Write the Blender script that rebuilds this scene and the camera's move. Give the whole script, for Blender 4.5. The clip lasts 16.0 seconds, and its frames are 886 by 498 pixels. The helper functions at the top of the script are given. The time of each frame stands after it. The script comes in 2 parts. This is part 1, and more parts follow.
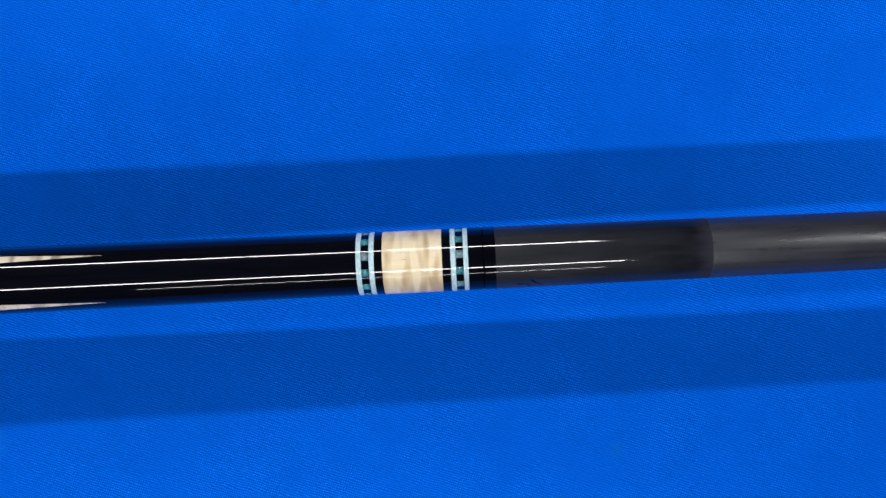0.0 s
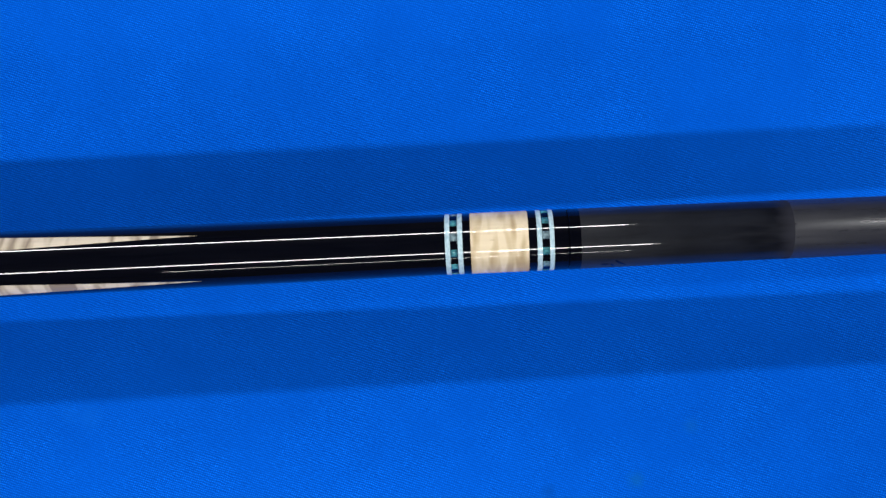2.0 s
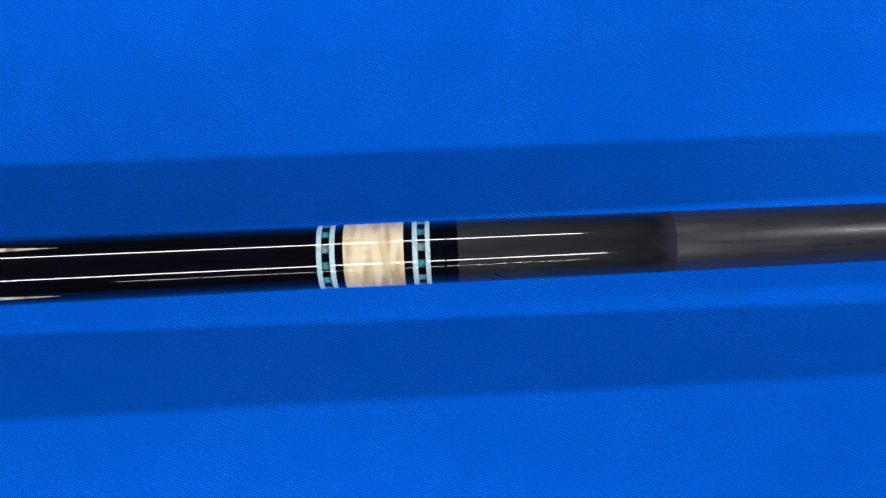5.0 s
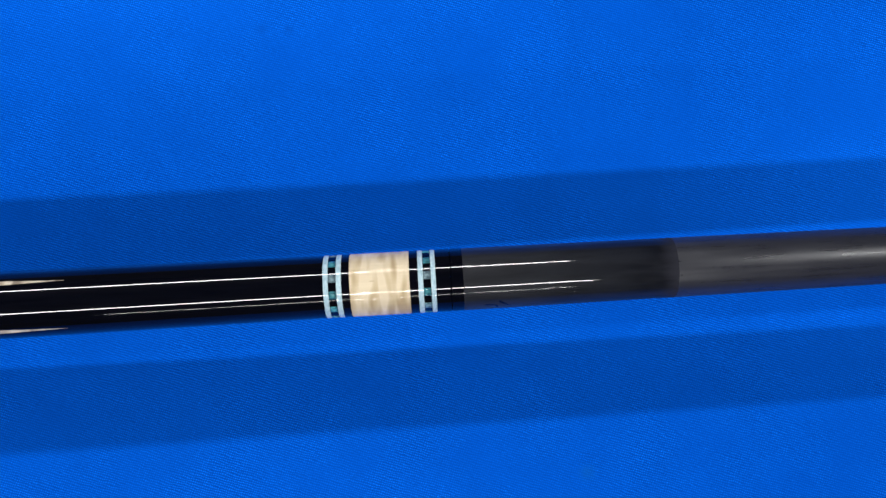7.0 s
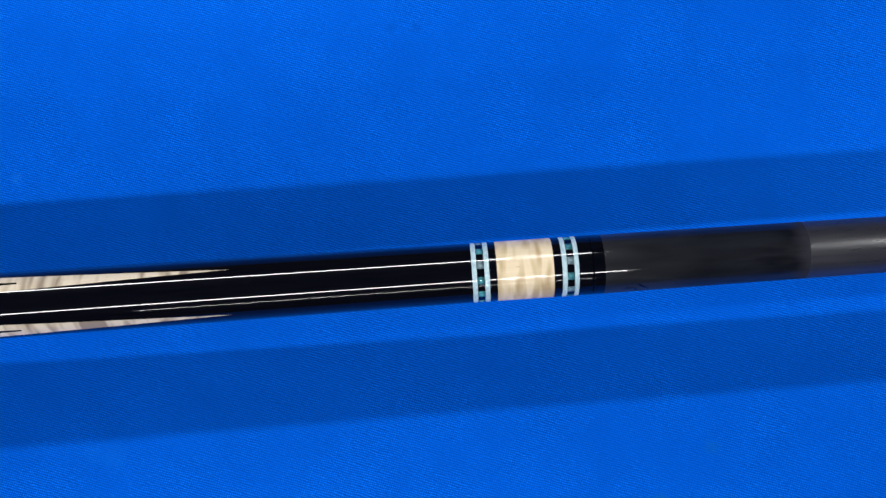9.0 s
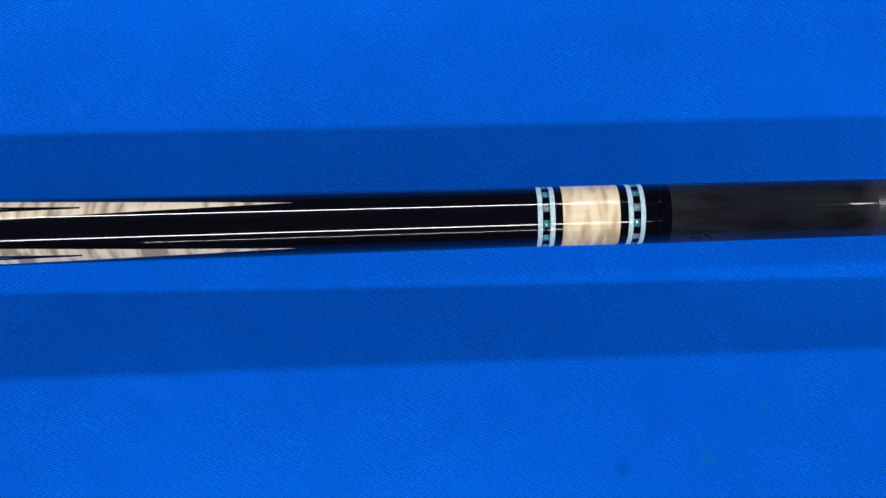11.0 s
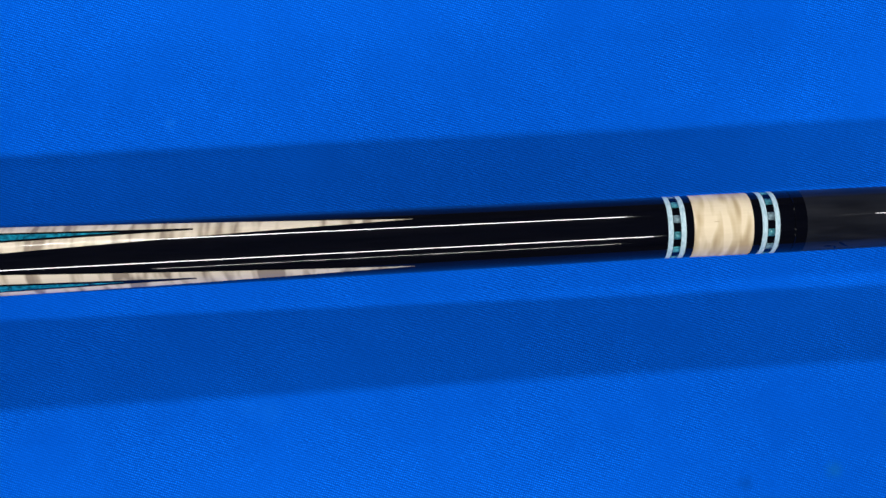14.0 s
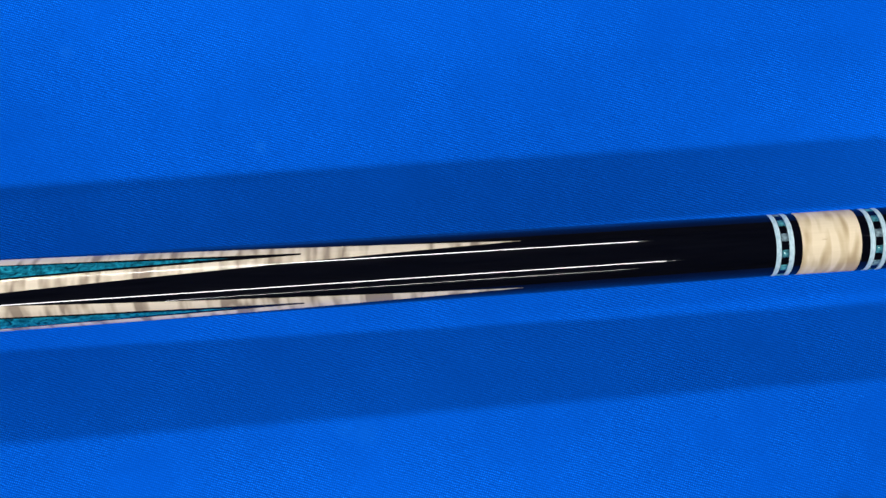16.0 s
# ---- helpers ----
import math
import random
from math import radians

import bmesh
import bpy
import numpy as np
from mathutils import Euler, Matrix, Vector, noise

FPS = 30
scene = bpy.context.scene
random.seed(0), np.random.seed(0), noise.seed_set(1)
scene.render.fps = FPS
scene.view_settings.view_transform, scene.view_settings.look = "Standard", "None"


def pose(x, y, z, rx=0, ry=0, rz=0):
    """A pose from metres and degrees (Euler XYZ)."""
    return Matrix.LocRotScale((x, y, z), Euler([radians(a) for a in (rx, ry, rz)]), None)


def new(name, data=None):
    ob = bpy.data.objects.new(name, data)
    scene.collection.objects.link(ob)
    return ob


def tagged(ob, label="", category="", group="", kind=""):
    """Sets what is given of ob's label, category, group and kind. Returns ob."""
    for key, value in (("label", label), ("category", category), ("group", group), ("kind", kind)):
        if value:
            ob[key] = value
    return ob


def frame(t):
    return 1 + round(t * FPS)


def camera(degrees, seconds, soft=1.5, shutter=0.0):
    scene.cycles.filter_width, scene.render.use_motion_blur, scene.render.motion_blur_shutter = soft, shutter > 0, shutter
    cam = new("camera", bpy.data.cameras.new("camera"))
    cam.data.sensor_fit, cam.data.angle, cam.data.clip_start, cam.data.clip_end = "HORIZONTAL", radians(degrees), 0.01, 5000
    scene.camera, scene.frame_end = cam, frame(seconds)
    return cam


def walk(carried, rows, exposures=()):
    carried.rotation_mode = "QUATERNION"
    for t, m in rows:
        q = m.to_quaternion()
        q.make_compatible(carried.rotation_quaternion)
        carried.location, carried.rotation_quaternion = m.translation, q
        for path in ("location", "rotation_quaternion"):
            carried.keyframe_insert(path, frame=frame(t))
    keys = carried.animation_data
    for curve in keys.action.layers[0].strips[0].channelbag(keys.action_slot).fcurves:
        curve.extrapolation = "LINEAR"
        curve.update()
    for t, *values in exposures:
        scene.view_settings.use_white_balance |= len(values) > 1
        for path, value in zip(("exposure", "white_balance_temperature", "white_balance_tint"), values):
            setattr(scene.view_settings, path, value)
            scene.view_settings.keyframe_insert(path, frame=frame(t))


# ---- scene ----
cam = camera(48.74, 16.0, soft=1.5)
PATH = [
    (0.0, pose(0.01740, -0.01521, 0.37783, 3.183, 1.333, -2.600)),
    (0.5, pose(0.01264, -0.01814, 0.37926, 2.526, 1.669, -2.465)),
    (1.0, pose(0.00882, -0.02200, 0.38388, 2.782, 1.937, -2.111)),
    (1.5, pose(-0.00415, -0.02426, 0.38166, 2.888, 1.987, -1.944)),
    (2.0, pose(-0.00617, -0.01717, 0.38767, 2.485, 2.386, -2.464)),
    (2.5, pose(-0.00410, -0.02133, 0.38188, 2.920, 2.318, -2.793)),
    (3.0, pose(0.00779, -0.02043, 0.38033, 2.641, 1.987, -3.138)),
    (3.5, pose(0.01136, -0.02168, 0.37692, 2.448, 1.555, -3.240)),
    (4.0, pose(0.01836, -0.02003, 0.37157, 2.063, 1.334, -3.796)),
    (4.5, pose(0.02470, -0.01751, 0.36913, 2.748, 0.858, -3.497)),
    (5.0, pose(0.02451, -0.02163, 0.37344, 3.871, 0.421, -2.596)),
    (5.2, pose(0.02340, -0.02150, 0.37484, 4.306, 0.161, -2.921)),
    (7.3, pose(0.01481, -0.02359, 0.37687, 5.875, -0.387, -3.418)),
    (7.5, pose(0.00723, -0.02305, 0.37450, 5.152, 0.005, -3.564)),
    (8.0, pose(-0.00713, -0.01927, 0.38415, 5.501, 0.121, -4.112)),
    (8.5, pose(-0.01762, -0.01644, 0.39230, 5.514, 0.479, -4.215)),
    (9.0, pose(-0.02627, -0.02286, 0.39471, 5.179, 0.719, -3.922)),
    (9.5, pose(-0.03283, -0.02912, 0.39340, 5.459, 0.014, -3.798)),
    (10.0, pose(-0.04541, -0.04008, 0.39194, 6.258, -0.303, -3.311)),
    (10.2, pose(-0.04602, -0.04067, 0.39306, 5.773, 0.676, -2.309)),
    (12.3, pose(-0.07239, -0.03405, 0.38485, 4.172, 0.212, -1.390)),
    (12.5, pose(-0.07672, -0.03368, 0.38373, 4.251, 0.237, -1.574)),
    (13.0, pose(-0.07932, -0.02385, 0.38490, 4.068, 0.444, -1.674)),
    (13.5, pose(-0.08600, -0.02457, 0.38391, 4.601, 0.858, -2.755)),
    (14.0, pose(-0.09234, -0.02689, 0.38149, 3.891, 0.702, -2.837)),
    (14.5, pose(-0.08431, -0.01543, 0.39615, 2.696, 1.251, -2.890)),
    (15.0, pose(-0.10102, -0.01714, 0.39396, 3.407, 1.101, -3.685)),
    (15.5, pose(-0.12151, -0.01591, 0.38852, 3.729, 0.660, -3.820)),
    (16.0, pose(-0.12970, -0.01856, 0.38248, 4.113, 0.576, -3.682)),
]
walk(cam, PATH)

# ---- world and lamps: a closed room lit by ceiling battens only ----
world = bpy.data.worlds.new("room_air")
world.use_nodes = True
world.node_tree.nodes["Background"].inputs[0].default_value = (0.02, 0.022, 0.025, 1)
world.node_tree.nodes["Background"].inputs[1].default_value = 1.0
scene.world = world
scene.view_settings.exposure = 0.0

CEILING_Z = 1.86
LAMP_Z = 1.75
LAMPS = [  # x from, x to, y, width of the tube, watts
    (-1.62, 0.414, 1.570, 0.085, 53.7),
    (-1.62, 0.436, -1.2075, 0.090, 44.9),
    (-1.105, 0.552, -2.660, 0.030, 12.5),
    (0.82, 1.20, 0.30, 0.110, 5.2),
]


# ---- materials ----
def material(name):
    m = bpy.data.materials.new(name)
    m.use_nodes = True
    return m, m.node_tree.nodes, m.node_tree.links, m.node_tree.nodes["Principled BSDF"]


class Net:
    """Short hand for building node trees."""

    def __init__(self, name):
        self.m, self.n, self.l, self.b = material(name)

    def node(self, kind, **sets):
        nd = self.n.new(kind)
        for k, v in sets.items():
            if k == "operation":
                nd.operation = v
            elif k == "blend":
                nd.blend_type = v
            elif k == "dims":
                nd.noise_dimensions = v
        return nd

    def plug(self, value, socket):
        if isinstance(value, (int, float)):
            socket.default_value = value
        elif isinstance(value, tuple):
            socket.default_value = (*value, 1.0) if len(value) == 3 and socket.type == "RGBA" else value
        else:
            self.l.new(value, socket)

    def math(self, op, a, b=0.0, c=0.0):
        nd = self.node("ShaderNodeMath", operation=op)
        for v, s in zip((a, b, c), nd.inputs):
            self.plug(v, s)
        return nd.outputs[0]

    def coords(self, scale=(1, 1, 1), turn=0.0, shift=(0, 0, 0)):
        tc = self.n.new("ShaderNodeTexCoord")
        mp = self.n.new("ShaderNodeMapping")
        mp.inputs["Scale"].default_value = scale
        mp.inputs["Rotation"].default_value = (0, 0, radians(turn))
        mp.inputs["Location"].default_value = shift
        self.l.new(tc.outputs["Object"], mp.inputs["Vector"])
        return mp.outputs[0]

    def noise(self, vec, scale, detail=3.0, rough=0.55, distort=0.0):
        nd = self.n.new("ShaderNodeTexNoise")
        self.l.new(vec, nd.inputs["Vector"])
        nd.inputs["Scale"].default_value = scale
        nd.inputs["Detail"].default_value = detail
        nd.inputs["Roughness"].default_value = rough
        nd.inputs["Distortion"].default_value = distort
        return nd.outputs["Fac"]

    def ramp(self, fac, stops):
        nd = self.n.new("ShaderNodeValToRGB")
        els = nd.color_ramp.elements
        while len(els) < len(stops):
            els.new(0.5)
        for e, (p, c) in zip(els, stops):
            e.position = p
            e.color = (*c, 1) if len(c) == 3 else c
        self.l.new(fac, nd.inputs[0])
        return nd.outputs[0]

    def mix(self, fac, a, b, blend="MIX"):
        nd = self.n.new("ShaderNodeMix")
        nd.data_type, nd.blend_type = "RGBA", blend
        self.plug(fac, nd.inputs[0])
        self.plug(a, nd.inputs[6])
        self.plug(b, nd.inputs[7])
        return nd.outputs[2]

    def bump(self, height, strength, distance):
        nd = self.n.new("ShaderNodeBump")
        nd.inputs["Strength"].default_value = strength
        nd.inputs["Distance"].default_value = distance
        self.l.new(height, nd.inputs["Height"])
        self.l.new(nd.outputs[0], self.b.inputs["Normal"])

    def set(self, **kw):
        for k, v in kw.items():
            self.plug(v, self.b.inputs[{"color": "Base Color", "rough": "Roughness", "metal": "Metallic", "coat": "Coat Weight",
                                        "coat_rough": "Coat Roughness", "ior": "IOR", "spec": "Specular IOR Level",
                                        "sheen": "Sheen Weight"}[k]])
        return self.m


def cloth_material():
    w = Net("blue_worsted_cloth")
    vec = w.coords(turn=19.0)
    sep = w.n.new("ShaderNodeSeparateXYZ")
    w.l.new(vec, sep.inputs[0])
    k = 2 * math.pi
    # threads run nearly straight, with a slow wander and a small jitter from thread to thread
    sway = w.math("MULTIPLY", w.math("SUBTRACT", w.noise(w.coords(scale=(1, 2.5, 1), turn=19.0), 170.0, 4.0, 0.65), 0.5), 10.0)
    drift = w.math("MULTIPLY", w.math("SUBTRACT", w.noise(w.coords(scale=(2.5, 1, 1), turn=19.0, shift=(3, 1, 0)), 170.0, 4.0, 0.65), 0.5), 11.0)
    u = w.math("ADD", w.math("MULTIPLY", sep.outputs[0], k / 0.00083), drift)
    v = w.math("ADD", w.math("MULTIPLY", sep.outputs[1], k / 0.00092), sway)
    rows = w.math("MULTIPLY_ADD", w.math("SINE", v), 0.5, 0.5)
    cols = w.math("MULTIPLY_ADD", w.math("SINE", u), 0.5, 0.5)
    # every knot of the weave stands proud; gaps between threads lie deep
    knots = w.math("MULTIPLY", rows, w.math("MULTIPLY_ADD", cols, 0.60, 0.40))
    uneven = w.noise(w.coords(scale=(0.6, 2.0, 1), turn=19.0), 700.0, 2.0, 0.6)
    fibre = w.noise(w.coords(), 1700.0, 2.0, 0.6)
    weave = w.math("ADD", w.math("MULTIPLY", knots, w.math("MULTIPLY_ADD", uneven, 0.9, 0.45)), w.math("MULTIPLY", w.math("SUBTRACT", fibre, 0.5), 0.35))
    # worn and brushed areas show less of the weave than fresh ones
    worn = w.ramp(w.noise(w.coords(shift=(1, 4, 0)), 26.0, 3.0, 0.6), [(0.36, (0.28, 0.28, 0.28)), (0.62, (0.76, 0.76, 0.76))])
    weave = w.math("ADD", 0.30, w.math("MULTIPLY", w.math("SUBTRACT", weave, 0.30), worn))
    base = w.ramp(weave, [(0.0, (0.0001, 0.0195, 0.185)), (0.30, (0.0002, 0.0630, 0.418)), (0.85, (0.004, 0.190, 0.86))])
    patch = w.noise(w.coords(), 11.0, 3.0, 0.55)
    tone = w.ramp(patch, [(0.3, (0.92, 0.92, 0.94)), (0.7, (1.07, 1.06, 1.05))])
    col = w.mix(1.0, base, tone, "MULTIPLY")
    rubbed = w.noise(w.coords(shift=(5, 2, 0)), 55.0, 2.0, 0.5, 0.6)
    col = w.mix(1.0, col, w.ramp(rubbed, [(0.32, (0.95, 0.95, 0.96)), (0.68, (1.05, 1.04, 1.03))]), "MULTIPLY")
    # small chalk and drink marks: centre, radius, colour, strength
    flat = w.coords()
    ragged = w.noise(flat, 420.0, 2.0)
    for (sx, sy, rad_, tint, amount) in SPOTS:
        d = w.n.new("ShaderNodeVectorMath")
        d.operation = "DISTANCE"
        w.l.new(flat, d.inputs[0])
        d.inputs[1].default_value = (sx, sy, 0.80)
        q = w.math("ADD", w.math("DIVIDE", d.outputs["Value"], rad_), w.math("MULTIPLY", w.math("SUBTRACT", ragged, 0.5), 0.9))
        f = w.math("MULTIPLY", w.math("SMOOTH_MIN", w.math("MAXIMUM", w.math("SUBTRACT", 1.15, q), 0.0), 1.0, 0.2), amount)
        col = w.mix(f, col, tint)
    w.bump(weave, 0.4, 0.00016)
    w.set(color=col, rough=1.0, spec=0.0)
    w.b.inputs["Diffuse Roughness"].default_value = 1.0
    # dyed fibres throw a broad blue gloss towards the tubes' mirror direction
    gloss = w.n.new("ShaderNodeBsdfGlossy")
    gloss.inputs["Color"].default_value = (0.0006, 0.0300, 0.170, 1.0)
    gloss.inputs["Roughness"].default_value = 0.42
    both = w.n.new("ShaderNodeAddShader")
    w.l.new(w.b.outputs[0], both.inputs[0])
    w.l.new(gloss.outputs[0], both.inputs[1])
    w.l.new(both.outputs[0], w.n["Material Output"].inputs["Surface"])
    return w.m


SPOTS = [  # x, y, radius, colour, strength
    (0.0498, -0.0930, 0.0038, (0.004, 0.085, 0.26), 0.60),
    (0.0156, -0.0965, 0.0034, (0.001, 0.036, 0.22), 0.60),
    (0.0722, -0.0730, 0.0036, (0.004, 0.080, 0.29), 0.40),
    (-0.2012, 0.0542, 0.0028, (0.006, 0.125, 0.56), 0.42),
    (-0.2768, 0.0974, 0.0034, (0.006, 0.115, 0.54), 0.32),
    (-0.1663, -0.0605, 0.0062, (0.003, 0.095, 0.48), 0.40),
    (-0.1743, -0.0590, 0.0040, (0.003, 0.095, 0.48), 0.35),
    (-0.0440, 0.1066, 0.0026, (0.001, 0.036, 0.26), 0.45),
    (-0.0334, 0.1054, 0.0026, (0.001, 0.036, 0.26), 0.45),
]


def lacquer_material():
    w = Net("black_lacquered_ebony")
    grain = w.noise(w.coords(scale=(1, 14, 14)), 60.0, 4.0, 0.6)
    col = w.ramp(grain, [(0.3, (0.0010, 0.0013, 0.0030)), (0.75, (0.0024, 0.0027, 0.0052))])
    return w.set(color=col, rough=0.03, ior=1.35)


def maple_material(name, dark, mid, light, bands, across, shift):
    w = Net(name)
    wavy = w.noise(w.coords(scale=(1.0, across, across), shift=shift), bands, 1.4, 0.5, 0.25)
    col = w.ramp(wavy, [(0.36, dark), (0.46, mid), (0.57, light)])
    fibre = w.noise(w.coords(scale=(1, 22, 22), shift=shift), 55.0, 4.0, 0.65)
    col = w.mix(1.0, col, w.ramp(fibre, [(0.3, (0.95, 0.94, 0.93)), (0.65, (1.02, 1.02, 1.02))]), "MULTIPLY")
    fleck = w.noise(w.coords(scale=(0.35, 2.2, 2.2), shift=shift), 420.0, 1.0)
    col = w.mix(w.ramp(fleck, [(0.74, (0, 0, 0)), (0.82, (0.5, 0.5, 0.5))]), col, (0.20, 0.12, 0.06))
    return w.set(color=col, rough=0.03, ior=1.35)


def turquoise_material():
    w = Net("mottled_turquoise_stone")
    vec = w.coords(scale=(0.7, 1, 1), shift=(0.3, 0.1, 0.2))
    tone = w.ramp(w.noise(vec, 360.0, 4.0, 0.65, 1.4), [(0.33, (0.001, 0.012, 0.022)), (0.44, (0.003, 0.085, 0.135)), (0.56, (0.007, 0.17, 0.26)), (0.70, (0.02, 0.32, 0.42))])
    return w.set(color=tone, rough=0.03, ior=1.35)


def block_material():
    w = Net("ring_block_stone")
    info = w.n.new("ShaderNodeObjectInfo")
    hue = w.ramp(info.outputs["Random"], [(0.0, (0.045, 0.17, 0.20)), (0.4, (0.09, 0.36, 0.40)), (0.7, (0.17, 0.24, 0.27)), (1.0, (0.14, 0.48, 0.52))])
    mott = w.noise(w.coords(), 900.0, 3.0, 0.6)
    col = w.mix(1.0, hue, w.ramp(mott, [(0.35, (0.35, 0.38, 0.42)), (0.62, (1.1, 1.1, 1.1))]), "MULTIPLY")
    return w.set(color=col, rough=0.05, ior=1.40)


def silver_material():
    w = Net("pale_silver_ring")
    n1 = w.noise(w.coords(scale=(3, 1, 1)), 700.0, 3.0)
    col = w.ramp(n1, [(0.32, (0.27, 0.41, 0.48)), (0.68, (0.50, 0.64, 0.70))])
    return w.set(color=col, rough=0.05, ior=1.40)


def carbon_material(name, rough, low, high, coat, spec, fibres, fade=None):
    """Dark carbon fibre; fibres run along the cue and spread light across it. fade: x from, x to and the tone that the finish wears into."""
    w = Net(name)
    streak = w.noise(w.coords(scale=(1, 9, 9)), 45.0, 4.0, 0.6)
    cloud = w.noise(w.coords(scale=(1, 2, 2)), 60.0, 4.0, 0.6)
    both = w.math("MULTIPLY_ADD", streak, 0.5, w.math("MULTIPLY", cloud, 0.5))
    col = w.ramp(both, [(0.38, low), (0.62, high)])
    r = w.math("MULTIPLY_ADD", cloud, 0.12, rough - 0.06)
    tan = w.n.new("ShaderNodeTangent")
    tan.direction_type, tan.axis = "RADIAL", "X"
    w.l.new(tan.outputs[0], w.b.inputs["Tangent"])
    w.b.inputs["Anisotropic"].default_value = fibres
    if fade:
        smudge = w.noise(w.coords(scale=(0.16, 1.2, 1.2), shift=(2, 0.4, 0.1)), 150.0, 3.0, 0.5, 0.2)
        col = w.mix(w.ramp(smudge, [(0.48, (0, 0, 0)), (0.78, (1, 1, 1))]), col, (0.016, 0.017, 0.022))
        sep = w.n.new("ShaderNodeSeparateXYZ")
        w.l.new(w.coords(), sep.inputs[0])
        ragged = w.math("MULTIPLY", w.math("SUBTRACT", w.noise(w.coords(scale=(0.4, 3, 3)), 220.0, 3.0), 0.5), 0.9)
        f = w.math("ADD", w.math("DIVIDE", w.math("SUBTRACT", sep.outputs[0], fade[0]), fade[1] - fade[0]), ragged)
        worn = w.math("MINIMUM", w.math("MAXIMUM", f, 0.0), 1.0)
        col = w.mix(worn, col, fade[2])
        coat = w.math("MULTIPLY", w.math("SUBTRACT", 1.0, worn), coat)
    else:
        # fine lengthwise scuffs break the sheen into threads
        scuff = w.noise(w.coords(scale=(0.12, 3, 3), shift=(1, 2, 3)), 300.0, 4.0, 0.65)
        r = w.math("ADD", r, w.math("MULTIPLY", w.math("SUBTRACT", scuff, 0.5), 0.30))
    return w.set(color=col, rough=r, coat=coat, coat_rough=0.03, spec=spec)


def painted_material(name, col, rough, spread=0.12, scale=3.0):
    w = Net(name)
    a = w.noise(w.coords(), scale, 4.0, 0.6)
    b = w.noise(w.coords(), scale * 60, 2.0, 0.5)
    lo = tuple(c * (1 - spread) for c in col)
    hi = tuple(min(1.0, c * (1 + spread)) for c in col)
    c = w.ramp(w.math("MULTIPLY_ADD", a, 0.7, w.math("MULTIPLY", b, 0.3)), [(0.35, lo), (0.65, hi)])
    w.bump(b, 0.15, 0.001)
    return w.set(color=c, rough=rough)


CLOTH = cloth_material()
LACQUER = lacquer_material()
MAPLE_RING = maple_material("curly_maple_ring", (0.41, 0.312, 0.190), (0.52, 0.420, 0.275), (0.66, 0.560, 0.405), 270.0, 0.24, (0.3, 0, 0))
MAPLE_POINT = maple_material("curly_maple_point", (0.250, 0.202, 0.158), (0.46, 0.390, 0.300), (0.61, 0.535, 0.430), 250.0, 0.24, (0.7, 0.2, 0.1))
TURQUOISE = turquoise_material()
BLOCK = block_material()
SILVER = silver_material()
CARBON_GLOSS = carbon_material("glossy_carbon", 0.42, (0.0022, 0.0028, 0.0054), (0.0072, 0.0086, 0.0132), 0.58, 0.13, 0.93, (0.0945, 0.1005, (0.0180, 0.0186, 0.0260)))
CARBON_SATIN = carbon_material("satin_carbon", 0.31, (0.0138, 0.0146, 0.0215), (0.0165, 0.0173, 0.0250), 0.0, 0.90, 0.65)
RUBBER = painted_material("black_rubber", (0.015, 0.015, 0.016), 0.7)
LEATHER = painted_material("brown_leather", (0.16, 0.07, 0.03), 0.8)
WALL = painted_material("dim_wall_paint", (0.120, 0.108, 0.096), 0.8)
CEILING = painted_material("dark_ceiling_paint", (0.026, 0.026, 0.028), 0.9)
FLOORING = painted_material("dark_carpet", (0.05, 0.05, 0.055), 0.95)
WOOD = painted_material("stained_wood", (0.10, 0.05, 0.025), 0.45)
ENAMEL = painted_material("white_enamel", (0.75, 0.75, 0.74), 0.4, 0.03)


# ---- mesh helpers ----
def mesh_object(name, bm, mat):
    me = bpy.data.meshes.new(name)
    bm.normal_update()
    bm.to_mesh(me)
    bm.free()
    me.materials.append(mat)
    return new(name, me)


def part(name, bm, mat, parent, label=""):
    ob = mesh_object(name, bm, mat)
    ob.parent = parent
    return tagged(ob, label) if label else ob


def box_bm(lo, hi, bevel=0.0):
    bm = bmesh.new()
    bmesh.ops.create_cube(bm, size=1.0)
    for v in bm.verts:
        v.co = Vector([lo[i] + (v.co[i] + 0.5) * (hi[i] - lo[i]) for i in range(3)])
    if bevel:
        bmesh.ops.bevel(bm, geom=list(bm.edges), offset=bevel, segments=2, affect="EDGES")
    return bm


def turned_bm(profile, n=160, caps=True):
    """A body of revolution round the x axis; profile: (x, radius), from low x to high x. Sharp corners and end faces get vertices of their own."""
    bm = bmesh.new()

    def ring_at(x, r):
        return [bm.verts.new((x, r * math.sin(2 * math.pi * k / n), r * math.cos(2 * math.pi * k / n))) for k in range(n)]

    slopes = [math.atan2(r1 - r0, x1 - x0) for (x0, r0), (x1, r1) in zip(profile, profile[1:])]
    a = ring_at(*profile[0])
    for i, (x1, r1) in enumerate(profile[1:]):
        if i and abs(slopes[i] - slopes[i - 1]) > 0.4:
            a = ring_at(*profile[i])
        b = ring_at(x1, r1)
        for k in range(n):
            j = (k + 1) % n
            bm.faces.new((a[k], b[k], b[j], a[j])).smooth = True
        a = b
    if caps:
        bm.faces.new(ring_at(*profile[0]))
        bm.faces.new(list(reversed(ring_at(*profile[-1]))))
    bm.normal_update()
    for f in bm.faces:
        c = f.calc_center_median()
        out = Vector((0, c.y, c.z)) if f.smooth else Vector((c.x - (profile[0][0] + profile[-1][0]) / 2, 0, 0))
        if f.normal.dot(out) < 0:
            f.normal_flip()
    return bm


AXIS_Z = 0.04094
R0 = 0.01075
RING_HALF = 0.0195


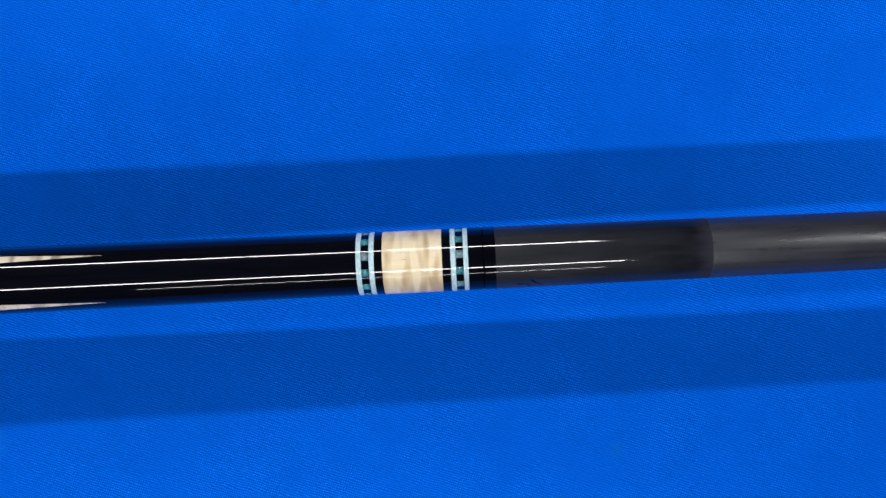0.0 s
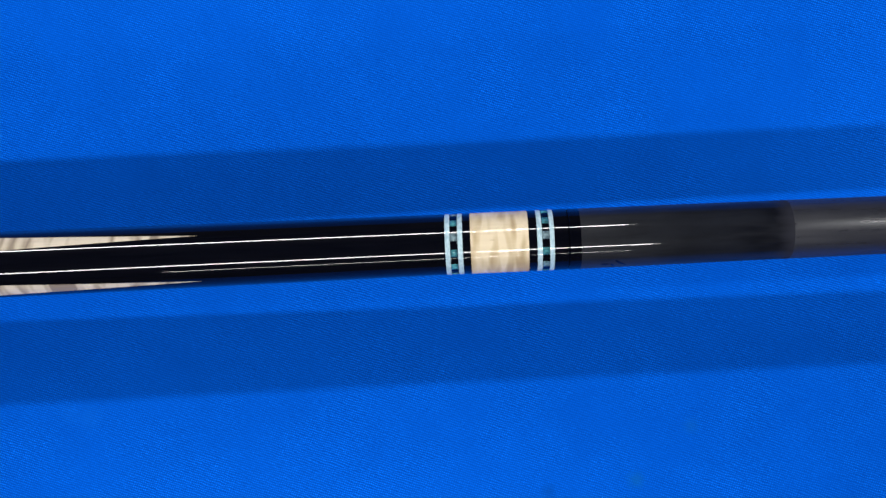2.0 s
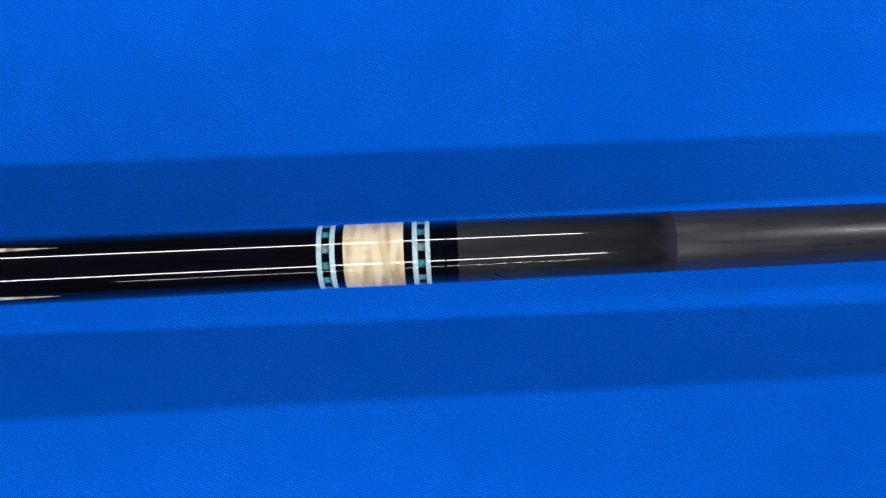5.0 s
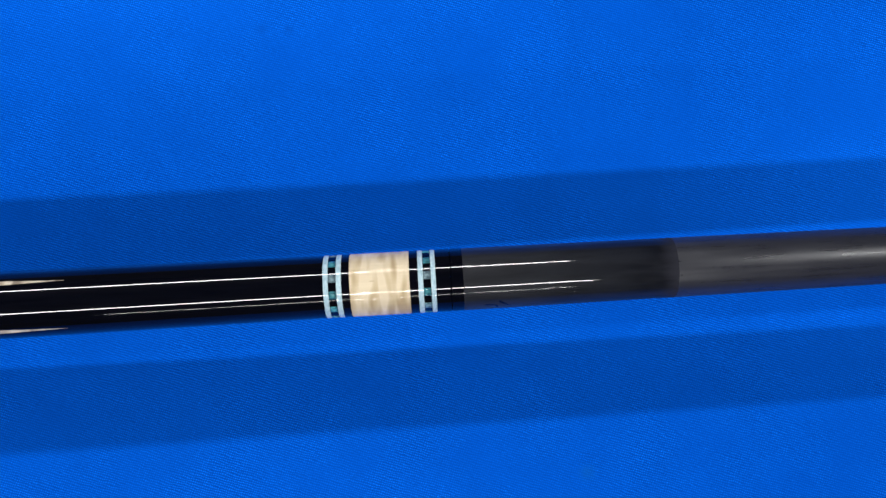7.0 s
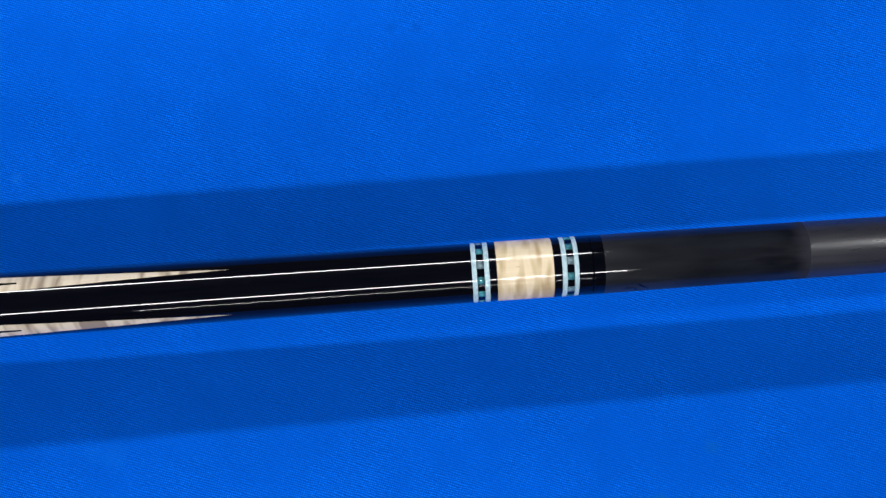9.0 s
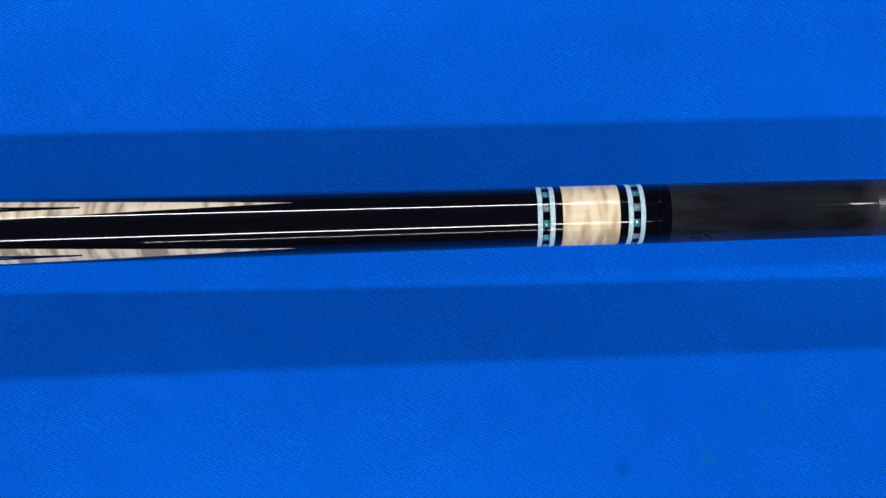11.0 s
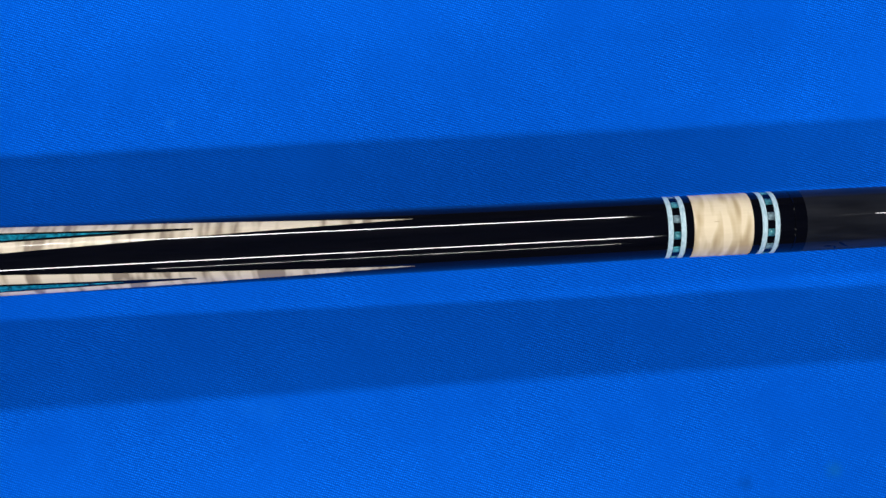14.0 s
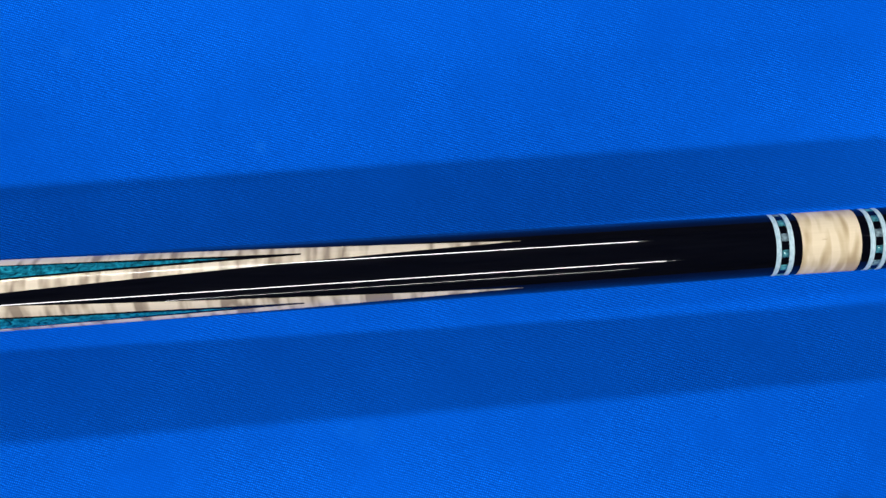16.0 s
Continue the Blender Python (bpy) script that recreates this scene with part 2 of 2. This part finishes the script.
def radius(x):
    """The cue's radius at x: it tapers from butt to tip and is straight across the joint rings."""
    if x < -RING_HALF:
        return R0 - 0.0073 * (x + RING_HALF)
    if x > RING_HALF:
        return R0 - 0.0058 * (x - RING_HALF)
    return R0


def taper(x0, x1, steps=1, proud=0.0):
    return [(x0 + (x1 - x0) * i / steps, radius(x0 + (x1 - x0) * i / steps) + proud) for i in range(steps + 1)]


def round_normals(ob):
    """Shading normals of an inlay follow the cue's round body, so that reflections run on unbroken."""
    ob.data.normals_split_custom_set_from_vertices([Vector((0.0073, v.co.y / math.hypot(v.co.y, v.co.z), v.co.z / math.hypot(v.co.y, v.co.z))).normalized() for v in ob.data.vertices])
    return ob


def wedge_bm(centre, spans, proud, depth=0.0004):
    """A flush inlay on the cue's round face. spans: (x, half angle in degrees) from the butt side to the tip."""
    bm = bmesh.new()
    m = 24

    def put(x, a, r):
        return bm.verts.new((x, r * math.sin(radians(a)), r * math.cos(radians(a))))

    rows, edge_lo, edge_hi = [], [], []
    for x, half in spans:
        rows.append([put(x, centre - half + 2 * half * i / m, radius(x) + proud) for i in range(m + 1)])
        edge_lo.append((x, centre - half))
        edge_hi.append((x, centre + half))
    for a, b in zip(rows, rows[1:]):
        for i in range(m):
            bm.faces.new((a[i], a[i + 1], b[i + 1], b[i])).smooth = True
    for edge in (edge_lo, edge_hi):
        top = [put(x, a, radius(x) + proud) for x, a in edge]
        low = [put(x, a, radius(x) - depth) for x, a in edge]
        for i in range(len(edge) - 1):
            bm.faces.new((top[i], top[i + 1], low[i + 1], low[i]))
    bmesh.ops.recalc_face_normals(bm, faces=bm.faces)
    for f in bm.faces:
        mid = f.calc_center_median()
        if f.smooth and f.normal.dot(Vector((0, mid.y, mid.z))) < 0:
            f.normal_flip()
    return bm


# ---- the room ----
X0, X1, Y0, Y1, FLOOR_Z = -3.4, 3.4, -4.8, 3.4, -0.80
T = 0.12
tagged(mesh_object("floor", box_bm((X0 - T, Y0 - T, FLOOR_Z - T), (X1 + T, Y1 + T, FLOOR_Z)), FLOORING), "dark carpeted floor of a dim room", "floor", kind="structure")
tagged(mesh_object("ceiling", box_bm((X0 - T, Y0 - T, CEILING_Z), (X1 + T, Y1 + T, CEILING_Z + T)), CEILING), "dark plain painted ceiling above the table", "ceiling", kind="structure")
for nm, lo, hi in (("wall_west", (X0 - T, Y0 - T, FLOOR_Z), (X0, Y1 + T, CEILING_Z)), ("wall_east", (X1, Y0 - T, FLOOR_Z), (X1 + T, Y1 + T, CEILING_Z)),
                   ("wall_south", (X0, Y0 - T, FLOOR_Z), (X1, Y0, CEILING_Z)), ("wall_north", (X0, Y1, FLOOR_Z), (X1, Y1 + T, CEILING_Z))):
    tagged(mesh_object(nm, box_bm(lo, hi), WALL), "plain dim painted wall of the room", "wall", kind="structure")


def batten(x0, x1, y, width, watts):
    """A ceiling batten: enamelled housing, end caps and a bright tube below."""
    root = new("ceiling_batten")
    root.location = ((x0 + x1) / 2, y, CEILING_Z)
    half = (x1 - x0) / 2
    part("housing", box_bm((-half - 0.03, -width * 0.7, LAMP_Z + 0.04 - CEILING_Z), (half + 0.03, width * 0.7, 0.0), 0.006), ENAMEL, root)
    for sx in (-1, 1):
        cx = sx * (half + 0.022)
        part("end_cap", box_bm((cx - 0.012, -width * 0.6, LAMP_Z - 0.03 - CEILING_Z), (cx + 0.012, width * 0.6, LAMP_Z + 0.038 - CEILING_Z), 0.003), ENAMEL, root)
    data = bpy.data.lights.new("tube", "AREA")
    data.shape, data.size, data.size_y, data.energy = "RECTANGLE", x1 - x0, width, watts
    data.color = (1.0, 1.0, 0.99)
    lamp = new("tube", data)
    lamp.parent = root
    aim = math.atan2(y, LAMP_Z - AXIS_Z)
    lamp.matrix_basis = Matrix.Translation((0, 0, LAMP_Z - CEILING_Z)) @ Euler((-aim, 0, 0)).to_matrix().to_4x4()
    tagged(root, "white enamelled ceiling batten with a bright tube", "lamp", group="ceiling battens")
    return root


for row in LAMPS:
    batten(*row)

# ---- the table ----
table = tagged(new("pool_table"), "pool table bed covered in bright blue cloth", "table")
table.location = (0, 0, FLOOR_Z)
BED = -FLOOR_Z
part("cloth", box_bm((-1.27, -0.635, BED - 0.004), (1.27, 0.635, BED), 0.001), CLOTH, table, "tightly stretched blue worsted cloth with faint spots")
part("slate_bed", box_bm((-1.268, -0.633, BED - 0.05), (1.268, 0.633, BED - 0.0042), 0.004), FLOORING, table)
part("apron", box_bm((-1.20, -0.58, BED - 0.26), (1.20, 0.58, BED - 0.052), 0.01), WOOD, table)
for sx in (-1, 1):
    for sy in (-1, 1):
        part("leg", box_bm((sx * 1.05 - 0.09, sy * 0.46 - 0.09, 0.0), (sx * 1.05 + 0.09, sy * 0.46 + 0.09, BED - 0.262), 0.012), WOOD, table)


# ---- the cue ----
cue = tagged(new("pool_cue"), "black lacquered pool cue with maple and turquoise inlays", "cue")
cue.location = (0, 0, AXIS_Z)
X_JOINT, X_COLLAR, X_SATIN = 0.0240, 0.0281, 0.1005

forearm = part("forearm", turned_bm(taper(-0.345, -0.01883, 24)), LACQUER, cue, "glossy black lacquered forearm")
part("handle", turned_bm(taper(-0.715, -0.3452, 12)), LACQUER, cue)
part("bumper", turned_bm([(-0.735, radius(-0.715) - 0.004), (-0.731, radius(-0.715) - 0.0015), (-0.7152, radius(-0.715) - 0.0008)], 96), RUBBER, cue)

POINT_TIP, INLAY_TIP, STONE_TIP, POINT_BASE = -0.1050, -0.1800, -0.2050, -0.336
POINT_TURN = 35.0


def spread(tip, slope, steps, blunt=0.12):
    """Half angles that open from a sharp tip towards the butt."""
    out = []
    for i in range(steps + 1):
        x = POINT_BASE + (tip - POINT_BASE) * i / steps
        out.append((x, blunt + slope * (tip - x) * 1000))
    return out


for k in range(4):
    a = POINT_TURN + 90 * k
    point = round_normals(part("point_inlay", wedge_bm(a, spread(POINT_TIP, 0.196, 40), 0.00003), MAPLE_POINT, cue, "pale curly maple point"))
    round_normals(part("veneer", wedge_bm(a, spread(INLAY_TIP, 0.124, 28, 1.7), 0.00006), LACQUER, point, "thin black veneer"))
    round_normals(part("stone", wedge_bm(a, spread(STONE_TIP, 0.152, 24), 0.00009), TURQUOISE, point, "mottled turquoise stone"))


def ring(name, x0, x1, mat, label="", proud=0.0, parent=None):
    e = 0.00012
    r = R0 + proud
    return part(name, turned_bm([(x0, r - e), (x0 + e, r), (x1 - e, r), (x1, r - e)]), mat, parent or cue, label)


def block_bm(x0, x1, half):
    bm = bmesh.new()
    m = 5
    r = R0 + 0.00004

    def put(x, a, q):
        return bm.verts.new((x, q * math.sin(a), q * math.cos(a)))

    rows = [[put(x, -half + 2 * half * i / m, r) for i in range(m + 1)] for x in (x0, x1)]
    low = [[put(x, -half + 2 * half * i / m, r - 0.0004) for i in range(m + 1)] for x in (x0, x1)]
    for i in range(m):
        bm.faces.new((rows[0][i], rows[1][i], rows[1][i + 1], rows[0][i + 1])).smooth = True
    for s in (0, 1):
        for i in range(m):
            bm.faces.new((rows[s][i], rows[s][i + 1], low[s][i + 1], low[s][i]))
    for i in (0, m):
        bm.faces.new((rows[0][i], rows[1][i], low[1][i], low[0][i]))
    bmesh.ops.recalc_face_normals(bm, faces=bm.faces)
    return bm


def checked_ring(x0, x1, turn):
    """A black ring set with a row of small stone blocks."""
    base = ring("checked_ring", x0, x1, LACQUER, "black ring set with small turquoise and grey blocks")
    half = radians(7.2)
    me = None
    for k in range(12):
        if me is None:
            ob = part("block", block_bm(x0 + 0.0001, x1 - 0.0001, half), BLOCK, base)
            me = ob.data
        else:
            ob = new("block", me)
            ob.parent = base
        ob.rotation_euler = (radians(-(turn + 30 * k)), 0, 0)


ring("silver_ring", -0.01883, -0.0171, SILVER, "pale silver ring", 0.00002)
checked_ring(-0.0171, -0.01445, 10)
ring("silver_ring", -0.01445, -0.0127, SILVER, "pale silver ring", 0.00002)
ring("black_ring", -0.0127, -0.0100, LACQUER)
ring("maple_ring", -0.0100, 0.0101, MAPLE_RING, "cream curly maple ring", 0.00001)
ring("black_ring", 0.0101, 0.0130, LACQUER)
ring("silver_ring", 0.0130, 0.0147, SILVER, "pale silver ring", 0.00002)
checked_ring(0.0147, 0.0173, 7)
ring("silver_ring", 0.0173, 0.0189, SILVER, "pale silver ring", 0.00002)
part("joint_collar", turned_bm([(0.0189, R0), (X_JOINT - 0.0003, R0), (X_JOINT - 0.00001, R0 - 0.0003)]), LACQUER, cue)
part("shaft_collar", turned_bm([(X_JOINT + 0.00001, R0 - 0.0003), (X_JOINT + 0.0003, R0), (X_COLLAR, radius(X_COLLAR))]), LACQUER, cue)
sleeve = part("shaft_sleeve", turned_bm(taper(X_COLLAR, X_SATIN, 6)), CARBON_GLOSS, cue, "glossy dark grey carbon sleeve")


def mark_bm(turn, strokes, width=0.0008):
    """Short brush strokes on the round sleeve: (x, angle) to (x, angle), in metres and degrees."""
    bm = bmesh.new()
    for x0, a0, x1, a1 in strokes:
        r = radius(x0)
        dx, ds = x1 - x0, radians(a1 - a0) * r
        ln = math.hypot(dx, ds)
        ox, oa = -ds / ln * width / 2, math.degrees(dx / ln * width / 2 / r)
        top, low = [], []
        n = 8
        for i in range(n + 1):
            f = i / n
            thin = 0.45 + 0.55 * math.sin(math.pi * min(1.0, f + 0.15))
            for side in (-1, 1):
                x = x0 + dx * f + side * ox * thin
                a = radians(turn + a0 + (a1 - a0) * f + side * oa * thin)
                for rows, lift in ((top, 0.00004), (low, -0.0001)):
                    q = radius(x) + lift
                    rows.append(bm.verts.new((x, q * math.sin(a), q * math.cos(a))))
        for i in range(n):
            k = 2 * i
            bm.faces.new((top[k], top[k + 1], top[k + 3], top[k + 2]))
            bm.faces.new((top[k], top[k + 2], low[k + 2], low[k]))
            bm.faces.new((top[k + 1], low[k + 1], low[k + 3], top[k + 3]))
    bmesh.ops.recalc_face_normals(bm, faces=bm.faces)
    return bm


part("printed_mark", mark_bm(POINT_TURN - 100.0, [(0.0350, 2.5, 0.0386, 1.0), (0.0386, 1.0, 0.0397, -11.0), (0.0398, 13.0, 0.0438, -6.0)]), LACQUER, sleeve, "small black brushed mark")
part("shaft", turned_bm(taper(X_SATIN, 0.725, 16)), CARBON_SATIN, cue, "satin grey carbon fibre shaft")
rt = radius(0.725)
part("ferrule", turned_bm([(0.7251, rt), (0.7400, rt)], 64), RUBBER, cue)
part("tip", turned_bm([(0.7401, rt), (0.7450, rt), (0.7485, rt * 0.8), (0.7500, rt * 0.4)], 64), LEATHER, cue, "domed leather tip")


# ---- low rests that carry the cue ----
def cue_rest(x):
    r = radius(x)
    bm = bmesh.new()
    s = r * 1.4142  # how far below the axis the bottom of the notch lies
    z_notch = AXIS_Z - s
    w = 0.045
    top = AXIS_Z + 0.004
    arm = s + 0.004
    outline = [(-w, 0.0), (w, 0.0), (w, top * 0.6), (arm, top), (0.0, z_notch), (-arm, top), (-w, top * 0.6)]
    front = [bm.verts.new((-0.012, y, z)) for y, z in outline]
    back = [bm.verts.new((0.012, y, z)) for y, z in outline]
    n = len(outline)
    for i in range(n):
        bm.faces.new((front[i], front[(i + 1) % n], back[(i + 1) % n], back[i]))
    bm.faces.new(front)
    bm.faces.new(list(reversed(back)))
    bmesh.ops.recalc_face_normals(bm, faces=bm.faces)
    bmesh.ops.triangulate(bm, faces=[f for f in bm.faces if len(f.verts) > 4])
    ob = mesh_object("cue_rest", bm, WOOD)
    ob.location = (x, 0, 0.0)
    return tagged(ob, "low notched wooden rest standing on the cloth", "rest", group="cue rests")


for x in (-0.60, 0.55):
    cue_rest(x)
